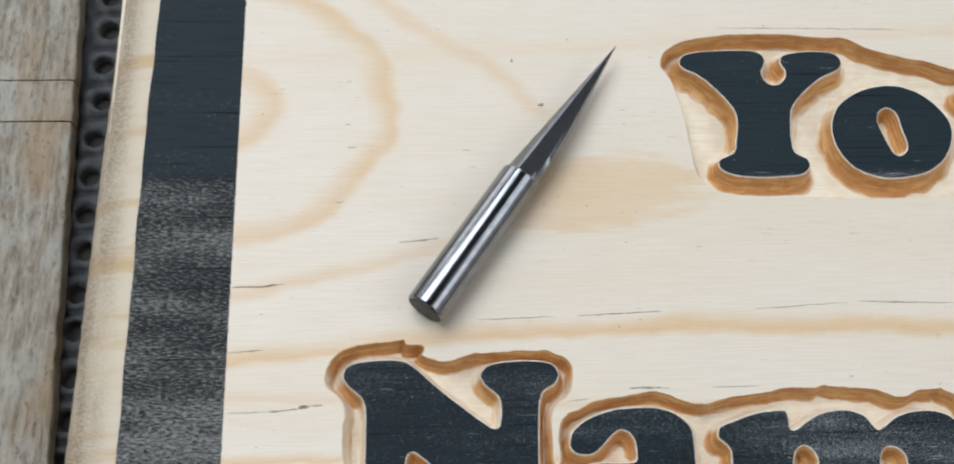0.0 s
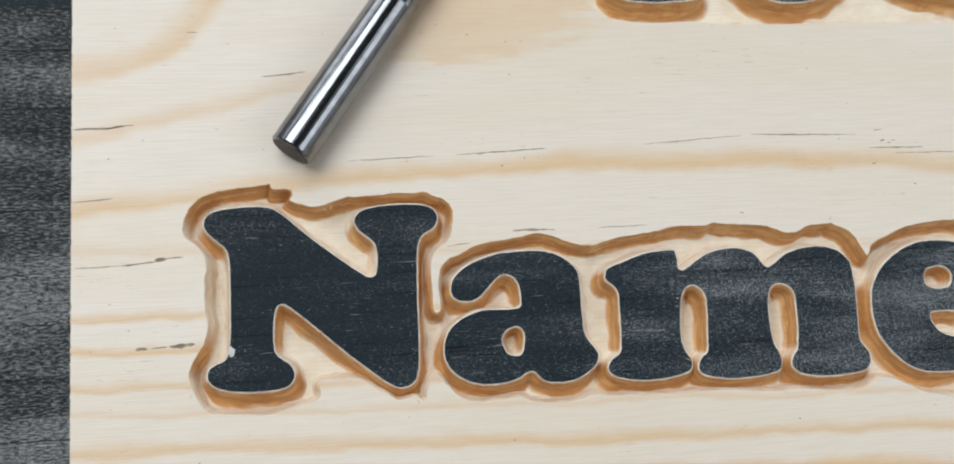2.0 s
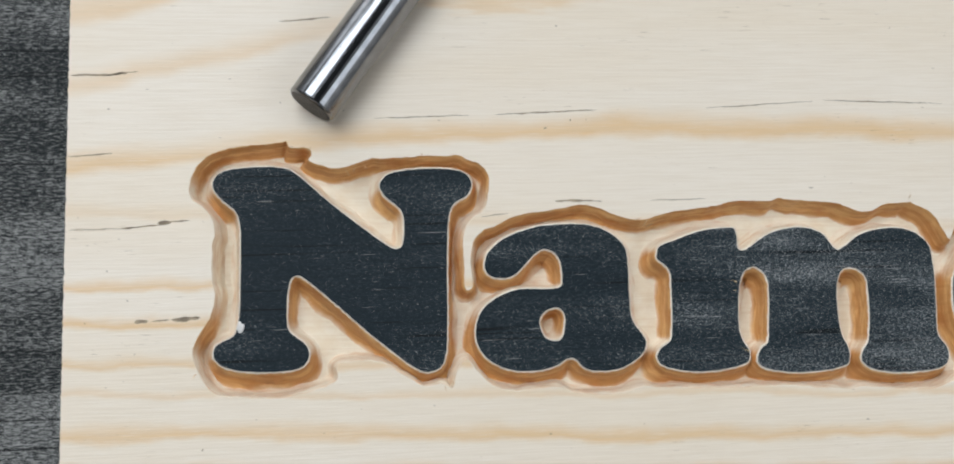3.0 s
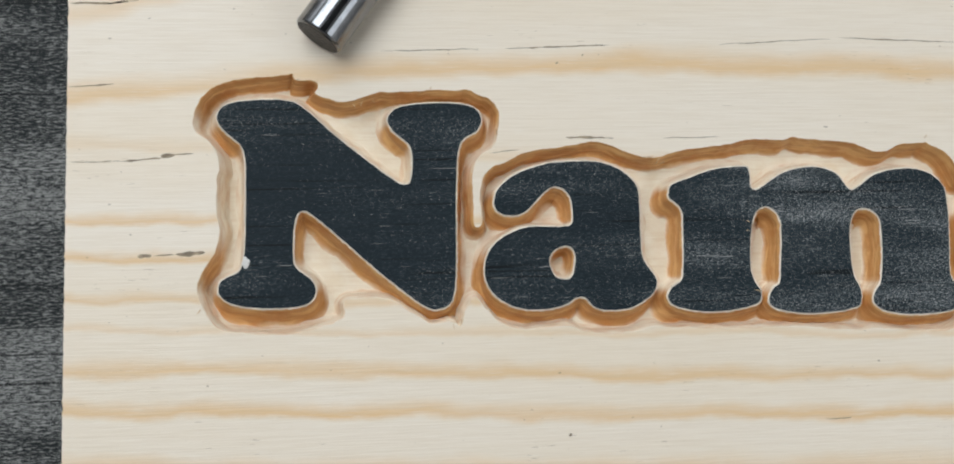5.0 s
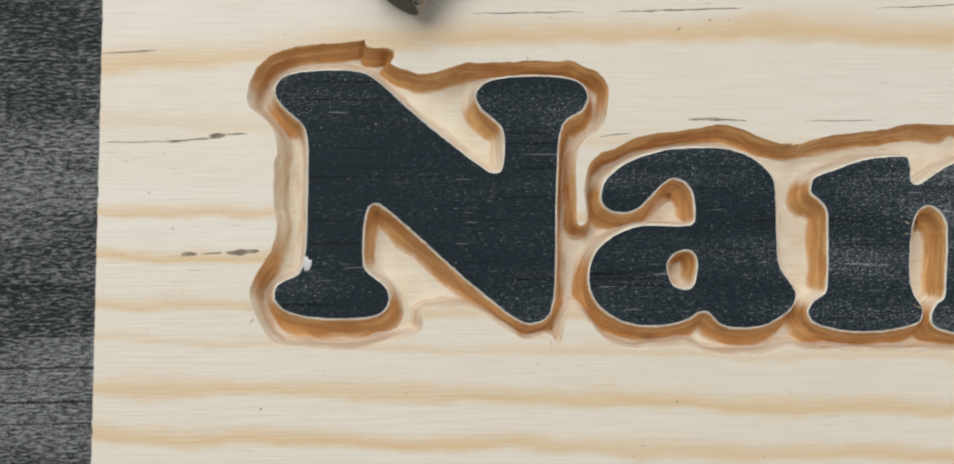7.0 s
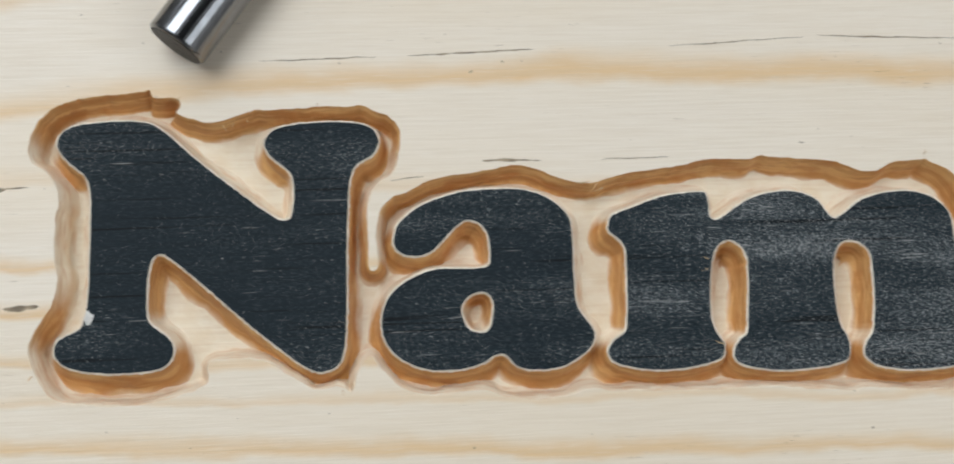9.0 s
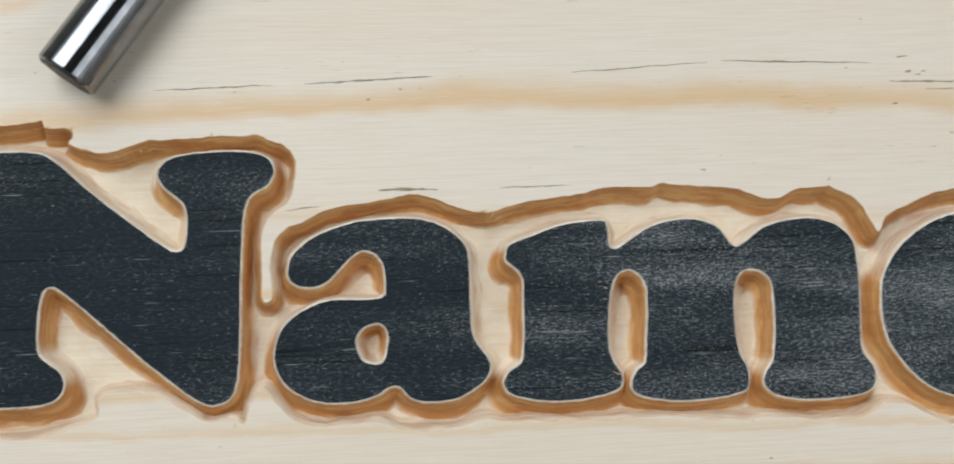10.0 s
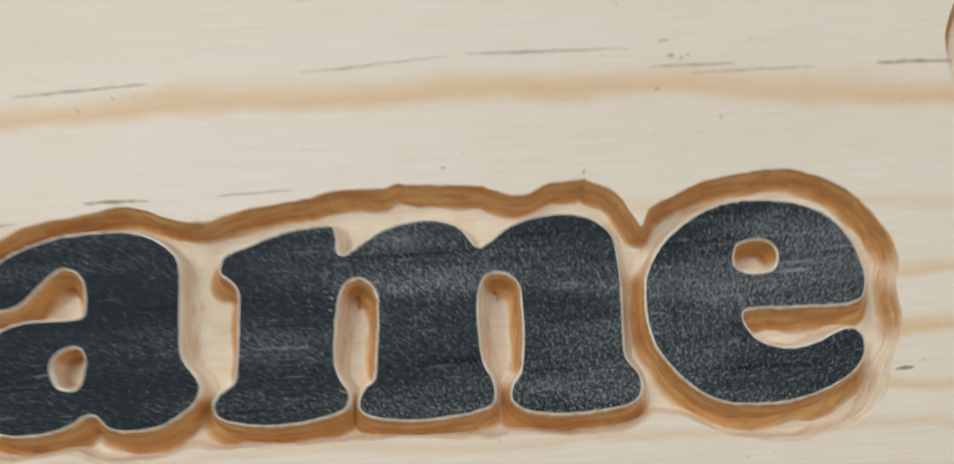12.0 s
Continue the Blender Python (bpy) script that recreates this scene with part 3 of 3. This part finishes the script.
def smooth_loop(pts, spacing=0.22):
    """A closed centripetal curve through the anchors, evenly sampled, counter-clockwise."""
    p = np.array(pts, float)
    out = []
    n = len(p)
    for i in range(n):
        p0, p1, p2, p3 = p[i - 1], p[i], p[(i + 1) % n], p[(i + 2) % n]
        t0 = 0.0
        t1 = t0 + max(np.linalg.norm(p1 - p0), 1e-3) ** 0.5
        t2 = t1 + max(np.linalg.norm(p2 - p1), 1e-3) ** 0.5
        t3 = t2 + max(np.linalg.norm(p3 - p2), 1e-3) ** 0.5
        m = max(2, int(np.linalg.norm(p2 - p1) / spacing))
        for k in range(m):
            t = t1 + (t2 - t1) * k / m
            a1 = (t1 - t) / (t1 - t0) * p0 + (t - t0) / (t1 - t0) * p1
            a2 = (t2 - t) / (t2 - t1) * p1 + (t - t1) / (t2 - t1) * p2
            a3 = (t3 - t) / (t3 - t2) * p2 + (t - t2) / (t3 - t2) * p3
            b1 = (t2 - t) / (t2 - t0) * a1 + (t - t0) / (t2 - t0) * a2
            b2 = (t3 - t) / (t3 - t1) * a2 + (t - t1) / (t3 - t1) * a3
            out.append((t2 - t) / (t2 - t1) * b1 + (t - t1) / (t2 - t1) * b2)
    q = np.array(out)
    area = np.sum(q[:, 0] * np.roll(q[:, 1], -1) - np.roll(q[:, 0], -1) * q[:, 1])
    return q if area > 0 else q[::-1].copy()


def normals(q):
    d = np.roll(q, -2, 0) - np.roll(q, 2, 0)
    d /= np.maximum(np.linalg.norm(d, axis=1), 1e-9)[:, None]
    return np.stack([d[:, 1], -d[:, 0]], 1)


def wobble(q, size, scale, seed):
    """Small unevenness along a curve."""
    n = normals(q)
    w = np.array([noise.noise((x * scale, y * scale, seed)) for x, y in q])
    return q + n * (w * size)[:, None]


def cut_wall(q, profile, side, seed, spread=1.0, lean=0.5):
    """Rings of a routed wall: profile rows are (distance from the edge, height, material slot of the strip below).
    Walls facing south, and sideways by lean, are browner, for scorching and painted-in shade: the last list says how
    much, vertex by vertex."""
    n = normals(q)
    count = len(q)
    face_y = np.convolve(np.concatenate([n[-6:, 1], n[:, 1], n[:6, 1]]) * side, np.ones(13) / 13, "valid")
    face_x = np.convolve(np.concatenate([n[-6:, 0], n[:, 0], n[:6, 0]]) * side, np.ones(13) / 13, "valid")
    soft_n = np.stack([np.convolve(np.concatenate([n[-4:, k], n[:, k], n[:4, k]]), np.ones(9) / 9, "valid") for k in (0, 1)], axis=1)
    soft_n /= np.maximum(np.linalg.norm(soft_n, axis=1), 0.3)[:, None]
    # Brown by facing: shade on sides turned from the light joins the scorching.
    burn_tone = np.clip((0.52 - face_y - lean * face_x) / 1.15, 0.0, 1.0)
    verts, faces, slots, scorch = [], [], [], []
    for r, (o, z, _) in enumerate(profile):
        if r > 1:
            o = profile[1][0] + (o - profile[1][0]) * spread
        for (x, y), (nx, ny), b in zip(q, soft_n if r > 1 else n, burn_tone):
            u = 1 + (0.38 * noise.noise((x * 0.30, y * 0.30, seed + r * 0.7)) if r > 1 else 0.5 * noise.noise((x * 1.9, y * 1.9, seed)))
            k = side * o * u * (1 + (0.55 * max(0.0, -ny) if r > 1 and side > 0 else 0))
            zz = z + (0.18 * noise.noise((x * 0.5, y * 0.5, seed + 9 + r)) if 1 < r < len(profile) - 1 else 0)
            verts.append(((x + nx * k) * MM, (y + ny * k) * MM, zz * MM))
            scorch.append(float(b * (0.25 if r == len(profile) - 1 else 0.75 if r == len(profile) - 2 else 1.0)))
    for r in range(len(profile) - 1):
        for i in range(count):
            k = (i + 1) % count
            a, b, c, d = r * count + i, r * count + k, (r + 1) * count + k, (r + 1) * count + i
            faces.append((a, d, c, b) if side > 0 else (a, b, c, d))
            slots.append(profile[r][2])
    return verts, faces, slots, scorch


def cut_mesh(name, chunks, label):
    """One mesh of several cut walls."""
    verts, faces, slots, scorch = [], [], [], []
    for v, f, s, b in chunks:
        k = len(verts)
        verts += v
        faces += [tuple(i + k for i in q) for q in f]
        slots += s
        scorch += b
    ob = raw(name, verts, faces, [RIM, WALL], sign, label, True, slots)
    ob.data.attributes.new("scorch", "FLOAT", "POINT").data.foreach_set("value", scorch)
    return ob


def filled(loops, z=0.0):
    """A flat face inside the first loop and outside the others."""
    from mathutils import geometry
    lists = [[Vector((x * MM, y * MM, z * MM)) for x, y in q] for q in loops]
    tris = geometry.tessellate_polygon(lists)
    verts = [v for q in lists for v in q]
    faces = []
    for a, b, c in tris:
        n = (verts[b] - verts[a]).cross(verts[c] - verts[a])
        faces.append((a, b, c) if n.z > 0 else (a, c, b))
    return verts, faces


LETTER_SIDE = [(0.0, 0.0, 0), (0.21, -0.14, 1), (0.32, -1.0, 1), (0.44, -2.0, 1), (0.60, -2.9, 1), (0.80, -3.35, 1), (1.25, -3.7, 1)]
POCKET_SIDE = [(0.0, 0.0, 1), (0.10, -0.10, 1), (0.34, -1.1, 1), (0.48, -1.30, 1), (0.72, -2.3, 1), (0.92, -2.95, 1), (1.15, -3.4, 1), (1.7, -3.7, 1)]

sign = empty("carved_sign", "pale pine sign board with black carved letters", "sign")


def letter(character, outline, holes=(), spread=1.5, lean=0.5):
    outer = wobble(wobble(smooth_loop(outline, 0.16), 0.05, 1.1, ord(character)), 0.05, 2.9, 4.0)
    inner = [wobble(smooth_loop(h), 0.05, 1.1, 7.0) for h in holes]
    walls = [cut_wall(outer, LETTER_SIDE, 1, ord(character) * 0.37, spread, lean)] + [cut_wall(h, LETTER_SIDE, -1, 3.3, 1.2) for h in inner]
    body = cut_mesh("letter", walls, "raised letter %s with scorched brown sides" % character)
    raw("painted_face", *filled([outer] + inner), PAINT, body, "black painted letter face, rubbed along the grain")
    return body


letter("N", GLYPH_N, lean=-0.25)
letter("a", GLYPH_A, [EYE_A])
letter("m", GLYPH_M_ARCHES + GLYPH_M_FEET)
letter("e", GLYPH_E, [EYE_E])
letter("Y", GLYPH_Y, (), 1.9)
letter("o", GLYPH_O, [EYE_O], 1.9)
letter("u", GLYPH_U, (), 1.9)

name_rim = smooth_loop(RIM_N_TOP + RIM_A_TOP + RIM_M_TOP + RIM_E + RIM_M_FOOT + RIM_A_FOOT + RIM_N_FOOT, 0.25)
name_rim = wobble(wobble(wobble(name_rim, 0.10, 0.9, 2.0), 0.14, 0.35, 5.0), 0.07, 2.3, 1.0)
your_rim = wobble(smooth_loop(RIM_Y_TOP + [(160.0, 68.5), (190.0, 68.5), (200.0, 58.0), (198.0, 46.0), (188.0, 42.5)] + RIM_Y_FOOT, 0.3), 0.14, 0.5, 8.0)
side_rim = wobble(smooth_loop([(180.9 + 15.5 * math.cos(a), 17.5 + 13.5 * math.sin(a)) for a in np.linspace(0, 2 * math.pi, 14)[:-1]], 0.3), 0.2, 0.4, 3.0)
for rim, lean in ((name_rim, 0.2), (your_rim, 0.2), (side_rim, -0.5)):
    cut_mesh("pocket_wall", [cut_wall(rim, POCKET_SIDE, -1, len(rim) * 0.01, lean=lean)], "wall of a routed pocket, scorched brown in places, shade in its colour")

X1, Y0, Y1 = 300.0, -75.0, 135.0
ys = np.arange(Y0, Y1 + 0.01, 0.35)
border_edge = np.array([(0.10 * noise.noise((1.0, y * 0.9, 0)) + 0.10 * noise.noise((5.0, y * 3.0, 0)), y) for y in ys])
outline = np.concatenate([np.array([(X1, Y0), (X1, Y1)]), border_edge[::-1]])
raw("board_face", *filled([outline, name_rim, your_rim, side_rim]), PINE, sign, "sanded knot-free pine with orange growth bands")
outer_edge = np.array([(-16.9 + 0.6 * np.clip((y - 45) / 40, 0, 1) ** 2 + 0.25 * noise.noise((7.0, y * 0.12, 0)) + 0.12 * noise.noise((2.0, y * 1.2, 0)), y) for y in ys])
strip = np.concatenate([border_edge, outer_edge[::-1]])
raw("painted_border", *filled([strip]), BORDER, sign, "black painted border, rubbed grey along the grain")


def rounded_edge():
    verts, faces = [], []
    rows = [(0.0, 0.0), (0.12, -0.3), (0.3, -1.0), (0.52, -2.2), (0.74, -3.8), (0.9, -5.6), (1.0, -8.0), (1.0, -19.0)]
    for o, z in rows:
        for x, y in outer_edge:
            bulge = 0.5 * noise.noise((4.0, y * 0.05, 1.0)) + 0.12 * noise.noise((4.0, y * 0.5, 1.0))
            verts.append(((x + (-25.7 - 0.02 * (84.0 - y) + bulge - x) * (o ** 0.62 if o else 0)) * MM, y * MM, z * MM))
    n = len(outer_edge)
    for r in range(len(rows) - 1):
        for i in range(n - 1):
            faces.append((r * n + i, r * n + i + 1, (r + 1) * n + i + 1, (r + 1) * n + i))
    return verts, faces


raw("rounded_edge", *rounded_edge(), EDGE, sign, "rounded bare wood edge, rough and speckled", True)
raw("board_core", *(lambda b: ([v.co[:] for v in b.verts], [tuple(v.index for v in f.verts) for f in b.faces]))(
    box(-24.5 * MM, X1 * MM, Y0 * MM, Y1 * MM, -19.0 * MM, -DEPTH * MM)), FLOOR_CUT, sign, "pale routed pocket floor with cutter marks")
for x0, x1, y0, y1 in ((0, X1, Y0 - 0.4, Y0), (0, X1, Y1, Y1 + 0.4), (X1, X1 + 0.4, Y0, Y1)):
    part("board_side", box(x0 * MM, x1 * MM, y0 * MM, y1 * MM, -19 * MM, 0), PINE, sign)


# Resin streaks and checks in the grain: from x, to x, height there, height at the far end, thickness.
STREAKS = [(42.3, 56.0, 19.6, 19.9, 0.16), (59.8, 75.0, 20.0, 20.6, 0.22), (91.5, 108.5, 20.8, 21.7, 0.14), (110.0, 129.0, 21.9, 21.2, 0.2),
           (131.0, 141.0, 18.9, 18.6, 0.22), (157.0, 166.0, 17.6, 17.2, 0.34), (-0.0, 6.2, 14.4, 14.9, 0.2), (7.0, 13.0, 4.2, 4.6, 0.30),
           (12.2, 14.2, 4.8, 4.9, 0.7), (0.5, 7.0, 4.1, 4.2, 0.14), (14.0, 16.6, 5.0, 5.2, 0.26), (9.3, 11.2, -8.7, -8.6, 0.6), (11.5, 14.0, -8.6, -8.6, 0.2), (14.2, 18.1, -8.6, -8.4, 0.55),
           (0.2, 8.0, 26.1, 26.3, 0.3), (5.0, 9.4, 26.1, 26.7, 0.34), (29.0, 36.4, 34.1, 34.8, 0.22), (91.0, 129.0, 78.1, 77.7, 0.16),
           (68.0, 75.0, 7.1, 6.9, 0.36), (82.2, 90.5, 6.9, 7.0, 0.13), (57.3, 61.2, 4.9, 5.4, 0.13), (135.5, 150.0, 17.8, 17.6, 0.13)]
SPOTS = [(55.8, 61.4, 1.3, 0.7), (50.7, 70.8, 0.4, 1.3), (67.2, 17.8, 0.5, 0.4), (71.0, 19.0, 0.3, 0.3), (153.5, -17.5, 2.2, 0.6),
         (133.0, 22.0, 1.6, 0.2), (131.5, 16.0, 0.8, 0.2), (20.0, 57.6, 1.2, 0.16), (20.6, 52.7, 1.6, 0.16), (21.6, 63.0, 1.3, 0.14), (18.5, 41.9, 1.6, 0.18), (41.6, 52.0, 1.4, 0.16), (42.6, 48.7, 1.1, 0.14), (19.8, 66.5, 1.2, 0.12),
         (133.6, 19.9, 0.9, 0.25), (134.8, 19.6, 0.7, 0.2), (135.6, 20.0, 0.6, 0.2), (66.8, -34.4, 0.5, 0.4), (105.4, -33.7, 4.0, 0.2), (18.4, -26.2, 0.3, 0.3)]


def sliver(xa, xb, ya, yb, thick, seed):
    n = max(6, int(abs(xb - xa) / 0.3))
    verts, faces = [], []
    for i in range(n + 1):
        u = i / n
        x = xa + (xb - xa) * u
        y = ya + (yb - ya) * u + 0.16 * noise.noise((x * 0.4, seed, 0)) + 0.06 * noise.noise((x * 2.0, seed, 0))
        w = thick / 2 * (4 * u * (1 - u)) ** 0.5 * max(0.12, 0.75 + 0.9 * noise.noise((x * 0.9, seed, 4))) + 0.01
        verts += [(x * MM, (y - w) * MM, 0.008 * MM), (x * MM, (y + w) * MM, 0.008 * MM)]
        if i:
            k = 2 * i
            faces.append((k - 2, k, k + 1, k - 1))
    return verts, faces


for i, s in enumerate(STREAKS):
    raw("resin_streak", *sliver(*s, i * 3.1), RESIN, sign)
for i, (x, y, w, h) in enumerate(SPOTS):
    raw("resin_streak", *sliver(x - w / 2, x + w / 2, y, y + 0.1, h, i * 5.3), RESIN, sign)


def chip(x, y, w, h, seed, base=0.0):
    n = 12
    verts = [(x * MM, y * MM, (base + 0.16) * MM)]
    for r, z in ((0.6, 0.14), (1.0, 0.0)):
        for i in range(n):
            a = 2 * math.pi * i / n
            k = r * (1 + 0.5 * noise.noise((math.cos(a) * 1.5, math.sin(a) * 1.5, seed)))
            verts.append(((x + w * k * math.cos(a)) * MM, (y + h * k * math.sin(a)) * MM, (base + z) * MM))
    faces = [(0, 1 + i, 1 + (i + 1) % n) for i in range(n)]
    faces += [(1 + i, 1 + n + i, 1 + n + (i + 1) % n, 1 + (i + 1) % n) for i in range(n)]
    return verts, faces


raw("paint_chip", *chip(23.45, -9.9, 0.5, 0.75, 2.0), FLAKE, sign, "pale chip in the black paint")
raw("torn_lump", *chip(33.6, -6.2, 1.1, 0.45, 6.0, -3.62), SPLINTER, sign, "scorched lump of torn wood on the pocket floor", True)
raw("torn_lump", *chip(32.6, -5.5, 0.5, 0.3, 9.0, -3.62), SPLINTER, sign, "scorched lump of torn wood on the pocket floor", True)


def fibre(x, y, angle, length, seed):
    """A curled splinter of wood left standing on a cut edge."""
    n, side = 7, 5
    verts, faces = [], []
    for i in range(n + 1):
        u = i / n
        a = radians(angle) + 1.3 * u * noise.noise((seed, u, 0))
        cx, cy = x + length * u * math.cos(a), y + length * u * math.sin(a)
        cz = 0.05 + 0.35 * u * noise.noise((seed, 3.0, u))
        w = 0.075 * (1 - 0.8 * u)
        for k in range(side):
            b = 2 * math.pi * k / side
            verts.append(((cx - w * math.cos(b) * math.sin(a)) * MM, (cy + w * math.cos(b) * math.cos(a)) * MM, (cz + w * math.sin(b)) * MM))
        if i:
            for k in range(side):
                t = (k + 1) % side
                faces.append(((i - 1) * side + k, (i - 1) * side + t, i * side + t, i * side + k))
    return verts, faces


for i, (x, y, a, l) in enumerate([(38.2, 11.9, -50, 0.9), (39.4, 12.2, -110, 0.7), (40.9, 12.5, -70, 0.5), (80.6, 4.3, 200, 2.0), (81.6, 4.0, 215, 1.6), (82.2, 3.4, 190, 1.3),
                                  (94.2, -5.4, 170, 0.9), (94.0, -6.6, 190, 0.7), (95.2, -15.4, 160, 1.0), (52.3, -18.2, -80, 0.9), (51.2, -18.9, -60, 0.7), (17.5, -16.0, 220, 0.8),
                                  (58.0, 8.4, -70, 1.0), (122.0, 6.6, 60, 0.7), (33.0, 15.0, 40, 0.6), (49.0, 14.0, 85, 0.5)]):
    raw("splinter", *fibre(x, y, a, l, i * 2.7), SPLINTER, sign)

# ---------- router bit ----------
BIT_R = 3.6
bit = empty("router_bit", "polished steel tapered engraving router bit lying on the sign", "router bit")
TAIL, NOSE = Vector((33.48, 20.34, BIT_R)), Vector((70.21, 71.91, BIT_R))
SHANK = 30.0
axis = (NOSE - TAIL)
LENGTH = axis.length
bit.matrix_world = pose(TAIL.x * MM, TAIL.y * MM, BIT_R * MM, 0, 0, math.degrees(math.atan2(axis.y, axis.x)))


def lathe(rows, seg=64):
    verts, faces = [], []
    for x, r in rows:
        for s in range(seg):
            a = 2 * math.pi * s / seg
            verts.append((x * MM, r * math.cos(a) * MM, r * math.sin(a) * MM))
    for i in range(len(rows) - 1):
        for s in range(seg):
            t = (s + 1) % seg
            faces.append((i * seg + s, (i + 1) * seg + s, (i + 1) * seg + t, i * seg + t))
    faces.append(tuple(range(seg)))
    faces.append(tuple((len(rows) - 1) * seg + s for s in range(seg))[::-1])
    return verts, faces


# End face near black: its shade and dark reflection are put into the colour.
raw("end_face", *lathe([(-0.06, BIT_R - 0.46), (0.0, BIT_R - 0.36), (0.05, BIT_R - 0.36)]), plain("shaded_carbide", (0.03, 0.029, 0.028), 0.5, 0.4, 0.8), bit, "dull dark sawn end of the shank")
raw("shank", *lathe([(0.02, BIT_R - 0.34), (0.1, BIT_R - 0.2), (0.28, BIT_R - 0.04), (0.4, BIT_R), (SHANK - 0.1, BIT_R), (SHANK, BIT_R - 0.05)]), CARBIDE, bit, "polished cylindrical shank")


def ground_tip():
    """A cone ground on four flats, two of which meet in a ridge on top."""
    flats = [radians(a) for a in (200.0, 352.0, 42.0, 88.0)]
    half, steps = math.acos(0.80 / 1.22), 5
    angles = sorted({round((f + half * k / steps) % (2 * math.pi), 6) for f in flats for k in range(-steps, steps + 1)} | {round(radians(a), 6) for a in (5.0, 112.5, 257.5)})
    rows = [0.0, 0.02, 0.04, 0.07, 0.10, 0.14, 0.18, 0.4, 0.7, 1.0]
    seg = len(angles)
    verts, faces = [], []
    for u in rows:
        x = SHANK + (LENGTH - SHANK) * u
        for a in angles:
            r = BIT_R * min(1.0, 1.22 * (1 - u) + 0.02)
            for f in flats:
                c = math.cos(a - f)
                if c > 0.05:
                    r = min(r, BIT_R * (0.80 * (1 - u) + 0.013) / c)
            verts.append((x * MM, r * math.sin(a) * MM, r * math.cos(a) * MM))
    for i in range(len(rows) - 1):
        for s in range(seg):
            t = (s + 1) % seg
            faces.append((i * seg + s, i * seg + t, (i + 1) * seg + t, (i + 1) * seg + s))
    faces.append(tuple(range(seg))[::-1])
    faces.append(tuple((len(rows) - 1) * seg + s for s in range(seg)))
    return verts, faces


raw("tapered_tip", *ground_tip(), GROUND, bit, "tapered tip ground with flat facets")
